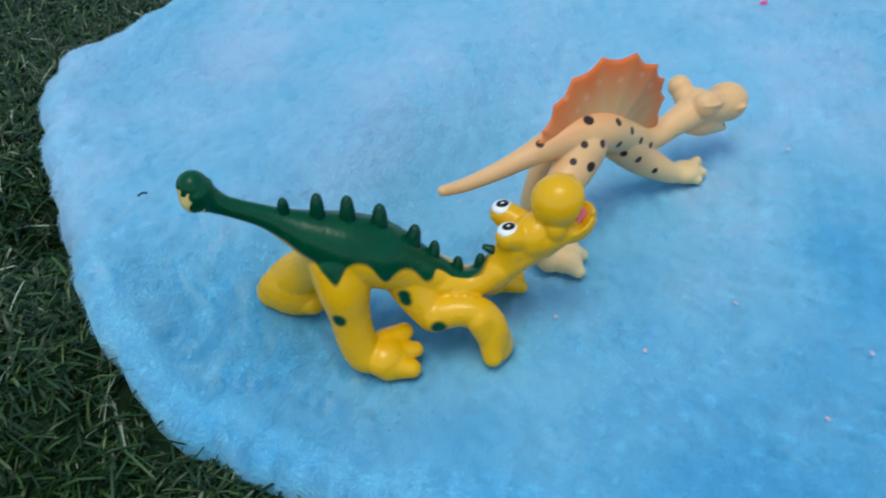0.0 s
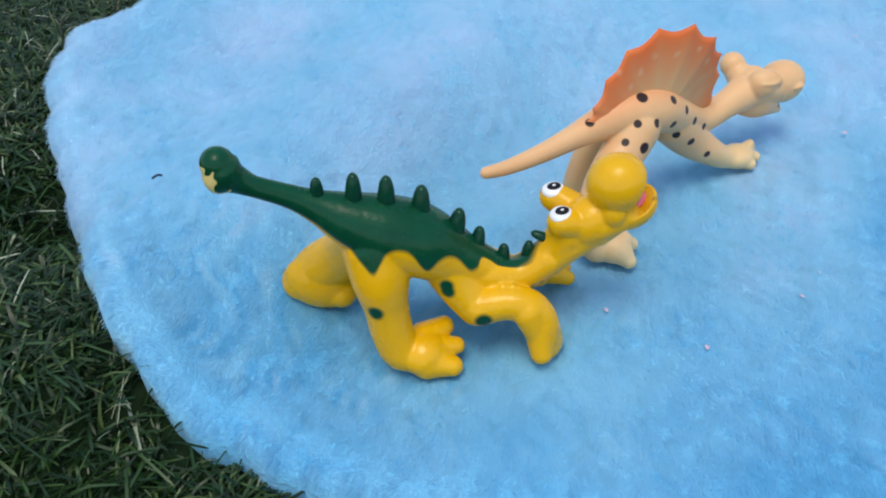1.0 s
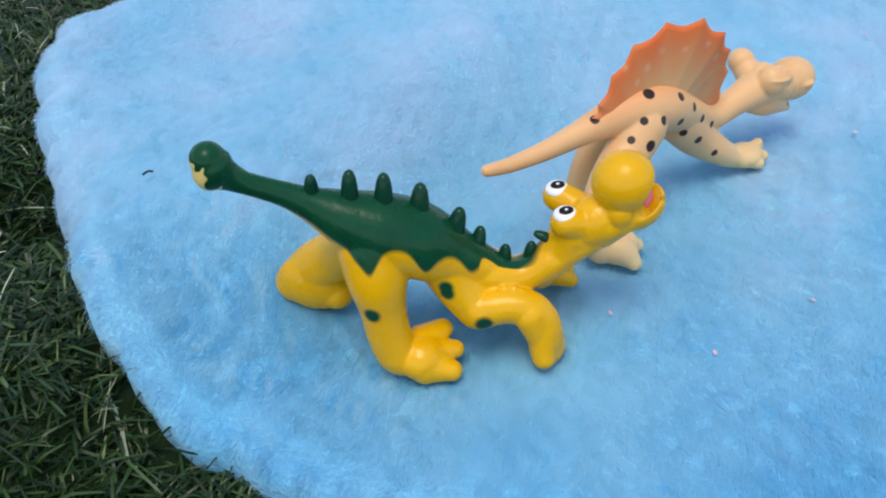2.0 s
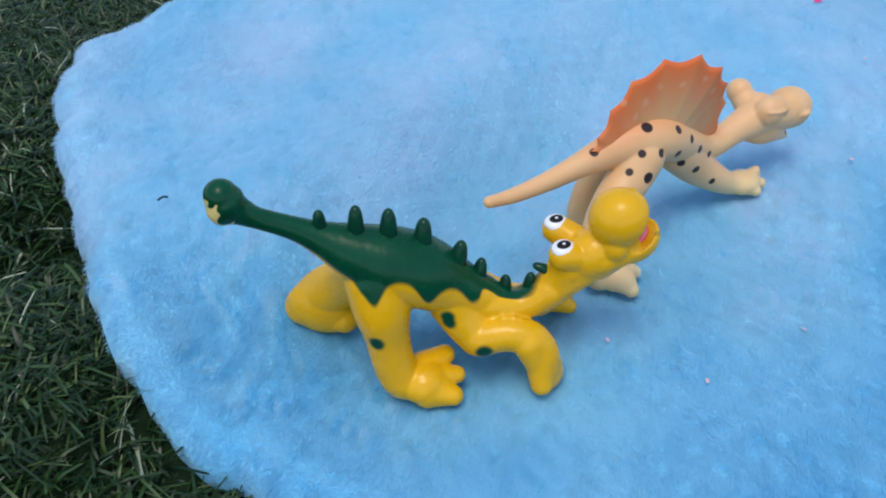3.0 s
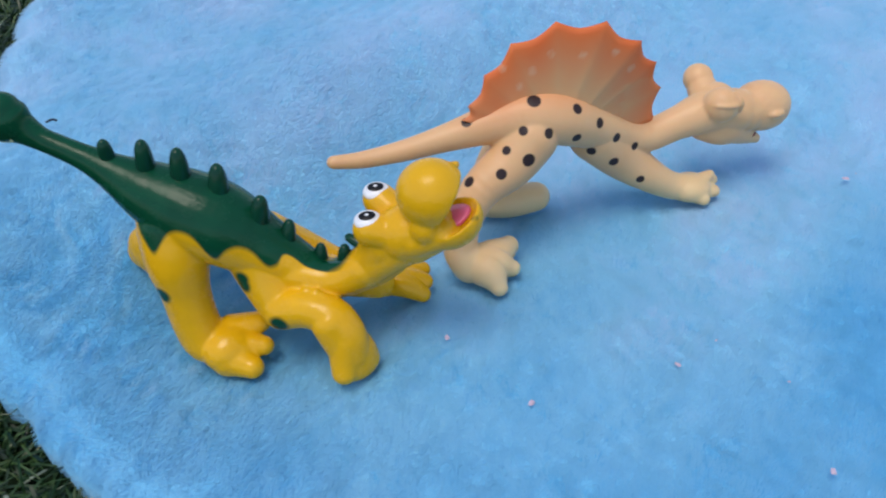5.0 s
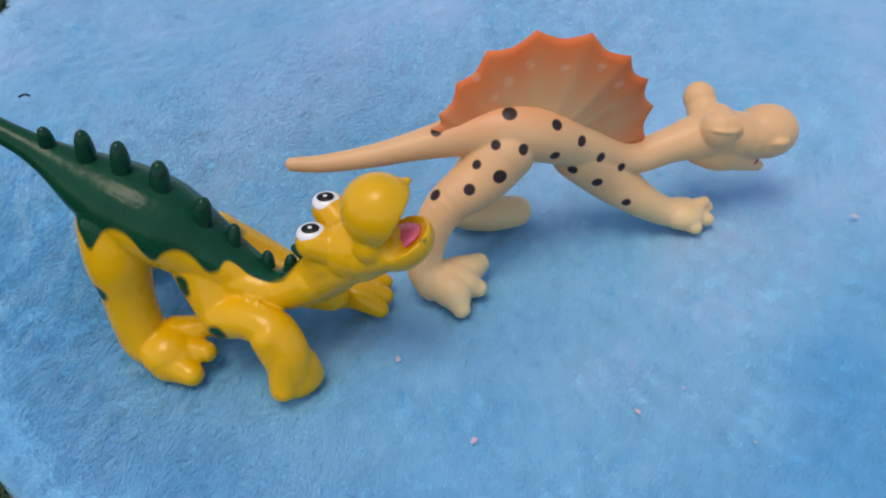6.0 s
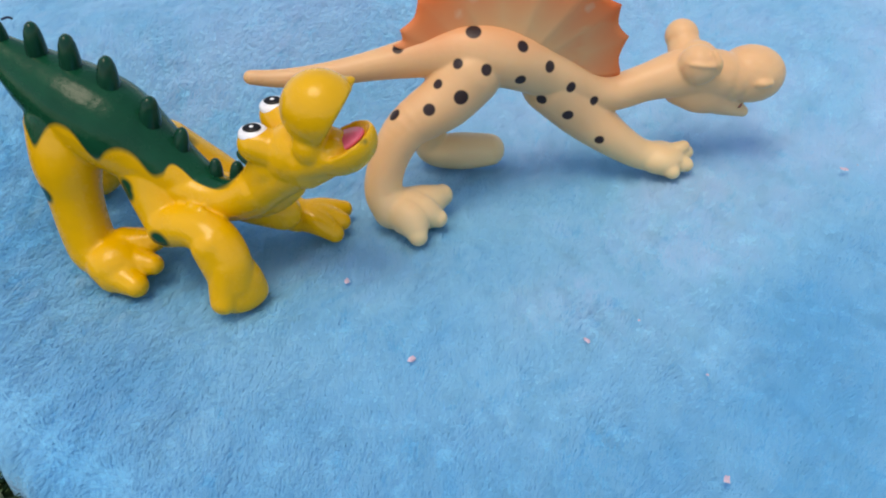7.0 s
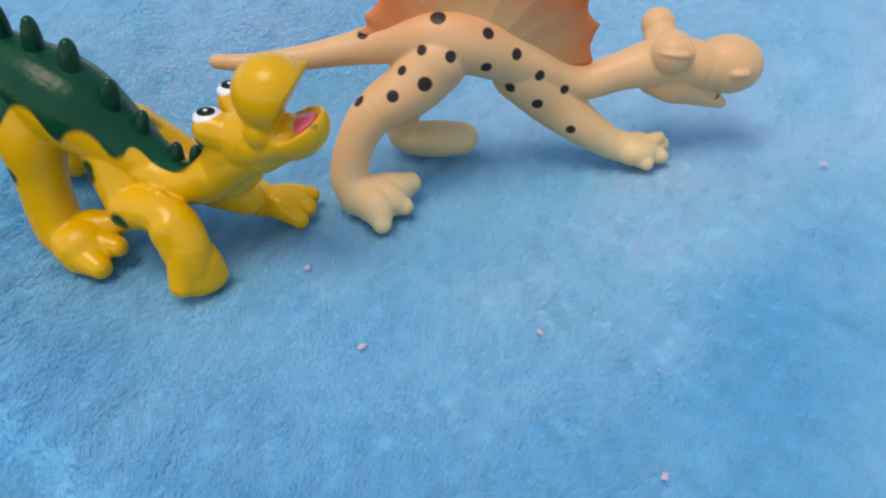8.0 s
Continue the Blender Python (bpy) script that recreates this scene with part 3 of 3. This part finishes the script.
    # back spikes: place of the foot, place of the tip, width
    for foot, tip, w in (((-73.4, -8.6, 48.2), (-73, -8.9, 55.2), 1.9), ((-65.0, -7.6, 45.8), (-64.1, -7.4, 55.0), 2.4), ((-57.4, -6.8, 42.6), (-56.3, -6.3, 53.0), 2.6), ((-49.4, -6.0, 38.0), (-48, -5.2, 49.0), 2.8),
                         ((-41.4, -5.4, 31.4), (-39.0, -5.2, 41.4), 2.7), ((-36.0, -4.4, 26.0), (-34.2, -3.1, 34.0), 2.2), ((-28.8, -2.6, 21.0), (-28.2, -1.9, 27.0), 1.9), ((-22.6, -2.8, 22.2), (-21.6, -2.8, 28.2), 1.9),
                         ((-17.6, -2.9, 29.2), (-21.2, -2.2, 30.6), 1.4)):
        d = Vector(tip) - Vector(foot)
        placed(part("back_spike", spike_mesh(w, d.length), MAT_GREEN, toy), foot, d)
    # eyes
    for c, aim in (((-13.7, -5.0, 37.9), (0.08, -0.18, 0.98)), ((-14.9, 4.4, 39.0), (0.06, -0.17, 0.98))):
        eye = placed(part("eye", ovoid("eye", (3.1, 2.7, 1.6), 3), MAT_WHITE, toy, "glossy white painted eye"), c, aim)
        bpy.context.view_layer.update()
        a = Vector(aim).normalized()
        placed(part("pupil", ovoid("pupil", (1.9, 1.35, 0.35), 3), MAT_BLACK, eye, "black oval pupil"), Vector(c) + a * 1.47, aim)
        placed(part("glint", ovoid("glint", (0.5, 0.38, 0.3), 2), MAT_WHITE, eye, "small white dot"), Vector(c) + a * 1.71, aim)
    # tongue
    tongue = part("tongue", ovoid("tongue", (6.2, 4.1, 1.3), 3), MAT_PINK, toy, "pink painted tongue")
    bpy.context.view_layer.update()
    tongue.matrix_world = Matrix.Translation(Vector((4.1, -0.5, 36.6)) * MM) @ JAW @ Matrix.Translation((-1.2 * MM, 0.9 * MM, 0.2 * MM))
    return toy


def build_sail_toy():
    toy = new("toy_dinosaur")
    toy.location = (0.022, 0.050, 0.0)
    tagged(toy, "beige rubber toy dinosaur with dark spots and orange back sail", "toy", "toy dinosaurs on the rug")
    bpy.context.view_layer.update()
    bm = bmesh.new()
    limb(bm, [(-32.2, 19.4, 35.4, 1.7), (-25.6, 23.4, 34.4, 2.2), (-16, 28.9, 34.8, 2.8), (-7, 34.2, 36.0, 3.6), (3, 40.0, 37.4, 5.2), (11.5, 44.2, 37.9, 7.0), (19.5, 48.6, 35.6, 7.1), (26.7, 55.2, 30.0, 6.0),
              (33.8, 61.8, 23.9, 5.0), (40.1, 66.0, 22.0, 4.5), (47, 69.8, 24.0, 4.6), (53, 73.6, 25.4, 5.7), (58, 77.0, 25.2, 6.0), (62.5, 79.6, 24.2, 6.0)])
    ball(bm, (69.3, 85.2, 23.0), (8.7, 7.2, 7.2), pose(0, 0, 0, 0, 8, 32.2))
    limb(bm, [(54.5, 75.0, 21.6, 4.6), (58.5, 76.8, 20.2, 5.2), (62.0, 79.4, 18.4, 4.6), (65.0, 81.4, 16.0, 3.3), (69.2, 84.2, 13.0, 1.5)])
    ball(bm, (57.0, 77.8, 27.0), (5.6, 5.6, 5.8))
    ball(bm, (58.4, 72.0, 29.6), (4.9, 4.4, 4.9))
    limb(bm, [(55.2, 69.6, 31.0, 0.5), (57.0, 68.3, 31.2, 0.55), (58.8, 67.9, 31.3, 0.55), (60.6, 68.3, 31.2, 0.6), (62.2, 69.6, 30.9, 0.8)])
    ball(bm, (65.2, 81.6, 23.2), (6.0, 6.0, 6.0))
    limb(bm, [(61.8, 71.2, 33.6, 0.8), (63.2, 70.6, 31.4, 1.1), (63.2, 71.0, 28.8, 0.8)])
    limb(bm, [(45.0, 66.6, 26.2, 0.45), (49.0, 68.4, 27.6, 0.6), (54.0, 70.4, 29.8, 0.5)])
    limb(bm, [(55.0, 78.8, 26.8, 5.0), (53.0, 81.8, 29.0, 4.2)])
    ball(bm, (51.6, 83.8, 31.0), 4.2)
    limb(bm, [(71.6, 78.7, 23.6, 0.7), (73.2, 79.1, 23.8, 1.1), (74.8, 80.4, 23.6, 0.8)])
    # near hind leg
    limb(bm, [(12.5, 42.0, 33.4, 7.4), (8.2, 36.9, 28.1, 6.6), (1.8, 29.9, 23.6, 5.2), (-1.4, 25.6, 16.8, 4.5), (-2.4, 23.4, 9.5, 4.6), (0.2, 23.0, 5.0, 5.2)])
    ball(bm, (3.4, 24.2, 4.8), (7.2, 6.4, 4.8))
    for q in ((9.0, 18.0, 2.4, 2.3), (10.6, 25.6, 3.0, 2.3), (8.0, 33.2, 4.2, 2.8)):
        limb(bm, [(1.0, 23.6, 5.0, 4.4), ((1.0 + q[0]) / 2 + 1, (23.6 + q[1]) / 2, 4.4, 4.5), q])
    # far hind leg
    limb(bm, [(9, 49.5, 31, 5.6), (1, 51.5, 21, 4.6), (-3.5, 50.6, 9, 4.0), (-2.5, 51.0, 4.8, 4.2), (4.0, 53.6, 4.4, 4.9), (10.4, 57.0, 4.2, 4.3)])
    # front leg
    limb(bm, [(26.8, 57.4, 26.2, 7.3), (33.8, 61.8, 17.2, 6.4), (41.0, 64.0, 10.7, 4.9), (47.2, 66.8, 5.9, 4.0), (52, 68.4, 4.6, 3.9)])
    ball(bm, (52.8, 68.8, 4.4), (6.0, 5.4, 4.0))
    for q in ((59.4, 69.8, 3.2, 1.9), (58.4, 73.4, 4.6, 1.9), (57.0, 65.8, 2.8, 1.9), (57.8, 72.0, 7.0, 1.6)):
        limb(bm, [(52, 68, 4.2, 3.4), q])
    me, pts = fused("body", bm)
    x, y, z = pts.T
    marks = [(13.8, 41.0, 44.5, 1.9), (23.6, 47.2, 39.3, 1.5), (28.6, 51.8, 33.0, 1.5), (32.8, 55.3, 27.1, 1.4), (37.4, 58.6, 22.8, 1.25), (12.0, 36.2, 38.4, 1.3), (18.3, 37.7, 37.4, 1.45), (14.1, 33.2, 32.1, 1.8),
             (7.7, 29.9, 29.5, 1.5), (8.2, 33.7, 34.0, 1.25), (23.6, 46.8, 31.4, 1.4), (26.7, 51.8, 24.5, 1.4), (32.6, 54.3, 20.2, 1.5), (39.8, 57.8, 12.8, 1.3), (-1.8, 34.2, 41.1, 1.5), (0.0, 24.8, 29.6, 1.6)]
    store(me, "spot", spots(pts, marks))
    # airbrushed warm tint along the back, pale feet
    ridge = np.abs((x - 14) * 0.533 - (y - 46.5) * 0.846)
    store(me, "blush", 8.0 - (z - 37.0 + np.abs(x - 15) * 0.3) * 1.3 + ridge * 0.4 + 0.04 * np.maximum(np.abs(x - 17) - 8, 0) ** 2)
    store(me, "pale", z - 9.0)
    part("body", me, MAT_BEIGE, toy, "beige rubber body with dark brown spots")
    # sail: a fan of ribs from the back, scalloped between the tips
    tips = [(-2.4, 34.6, 41.0), (-0.8, 35.6, 44.4), (2.8, 38.2, 51.4), (8.6, 42.0, 58.0), (18.1, 47.6, 61.4), (29.2, 52.6, 59.8), (37.0, 57.6, 53.0), (40.6, 62.2, 45.4), (42.0, 65.8, 36.6), (41.0, 66.6, 26.4)]
    core = Vector((18.0, 47.6, 30.0))
    outer, ribs = [], []
    for i in range(len(tips) - 1):
        a, b = Vector(tips[i]), Vector(tips[i + 1])
        for s in np.arange(0, 1, 0.125):
            q = a.lerp(b, float(s))
            dip = 0.06 * (1 - abs(2 * s - 1) ** 1.6)
            outer.append(core + (q.lerp(core, dip * 0.9) - core) * 1.025)
            ribs.append(abs(2 * s - 1))
    outer.append(Vector(tips[-1]))
    ribs.append(1.0)
    rows, cols = 16, len(outer)
    nrm = Vector((0.533, -0.846, 0.0))
    v, f, rimd, dots = [], [], [], []
    holes = [(6.0, 41.0, 53.0), (12.5, 44.5, 51.0), (17.0, 46.5, 54.5), (9.5, 43.0, 47.5), (24.0, 50.0, 53.0), (31.5, 54.0, 52.0), (35.0, 57.5, 46.5)]
    for face in (1, -1):
        for k in range(rows + 1):
            s = k / rows
            for q, rb in zip(outer, ribs):
                p = core.lerp(q, 0.08 + 0.92 * s)
                thick = (1.5 * (1 - s) ** 0.8 + 0.45) * (1 - 0.9 * max(0, s - 0.93) / 0.07) + 0.15 * max(0.0, rb - 0.6) * s * (1 - s) * 4
                v.append((p + nrm * face * thick) * MM)
                rimd.append((q - p).length - 9.0 + 3.0 * (p.z < 42 and p.x > 33) + 7.0 * max(0.0, 1 - (p.x + 3.0) / 8.0))
                dots.append(min((p - Vector(h)).length for h in holes) - 1.1)
    half = (rows + 1) * cols
    for k in range(rows):
        for j in range(cols - 1):
            a = k * cols + j
            f.append((a, a + 1, a + cols + 1, a + cols))
            f.append((half + a, half + a + cols, half + a + cols + 1, half + a + 1))
    for j in range(cols - 1):
        a = rows * cols + j
        f.append((a, a + 1, half + a + 1, half + a))
    for j in (0, cols - 1):
        for k in range(rows):
            a = k * cols + j
            q = (a, a + cols, half + a + cols, half + a)
            f.append(q if j == 0 else q[::-1])
    sm = mesh_from("sail", [tuple(q) for q in v], f)
    store(sm, "rim", rimd)
    store(sm, "dot", dots)
    part("sail", sm, MAT_SAIL, toy, "scalloped orange sail with ribs and pale dots")
    # mouth line
    slit = part("mouth", ovoid("mouth", (1.7, 1.5, 0.4), 2), MAT_MOUTH, toy, "dark reddish painted mouth slit")
    placed(slit, (67.6, 81.6, 16.2), (0.3, -0.4, 0.85), 25)
    return toy


build_green_toy()
build_sail_toy()


# ---- small things on the rug ----
def lie(x, y, up=0.1):
    """A place on top of the pile, m."""
    return Vector((x, y, float(swell(np.array(float(x)), np.array(float(y)))) + up)) * MM


def fleck(x, y, size, mat, name, label, category, group, seed):
    """A crumpled flat scrap."""
    rng = random.Random(seed)
    bm = bmesh.new()
    bmesh.ops.create_icosphere(bm, subdivisions=2, radius=1.0)
    for q in bm.verts:
        k = 1 + rng.uniform(-0.35, 0.35)
        q.co = Vector((q.co.x * size * k, q.co.y * size * 0.7 * k, q.co.z * size * 0.22 * k)) * MM * 0.95
    me = bpy.data.meshes.new(name)
    bm.to_mesh(me)
    bm.free()
    me.materials.append(mat)
    ob = new(name, me)
    ob.matrix_world = Matrix.Translation(lie(x, y)) @ pose(0, 0, 0, rng.uniform(-15, 15), rng.uniform(-15, 15), rng.uniform(0, 360))
    return tagged(ob, label, category, group)


for i, (x, y, s) in enumerate([(0, 0, 1.0), (24.5, -16.2, 1.3), (54.9, 2.3, 1.0), (96, 87, 1.3), (119.5, 147, 0.9), (63, 12, 0.4), (79, 2, 0.45), (87, -21, 1.2), (67, -44, 1.3), (99, 90, 0.45)]):
    fleck(x, y, s * 0.78, MAT_FLECK, "lint_fleck", "tiny pale pink lint fleck caught in blue pile", "lint", "lint flecks on the rug", i)
fleck(117, 200.5, 2.0, MAT_MAGENTA, "foam_scrap", "small bright magenta foam scrap lying on blue pile", "scrap", "", 77)


def build_fibre():
    cu = bpy.data.curves.new("dark_fibre", "CURVE")
    cu.dimensions, cu.bevel_depth, cu.bevel_resolution = "3D", 0.00035, 2
    sp = cu.splines.new("BEZIER")
    sp.bezier_points.add(2)
    for p, q in zip(sp.bezier_points, ((-1.4, -0.9, 0.1), (0.2, 0.3, 0.5), (1.5, 0.5, 0.2))):
        p.co = Vector(q) * MM
        p.handle_left_type = p.handle_right_type = "AUTO"
    cu.materials.append(MAT_FIBRE)
    ob = new("dark_fibre", cu)
    ob.location = lie(-132, 37, 1.6)
    tagged(ob, "short dark curled fibre lying on blue pile", "fibre")


build_fibre()
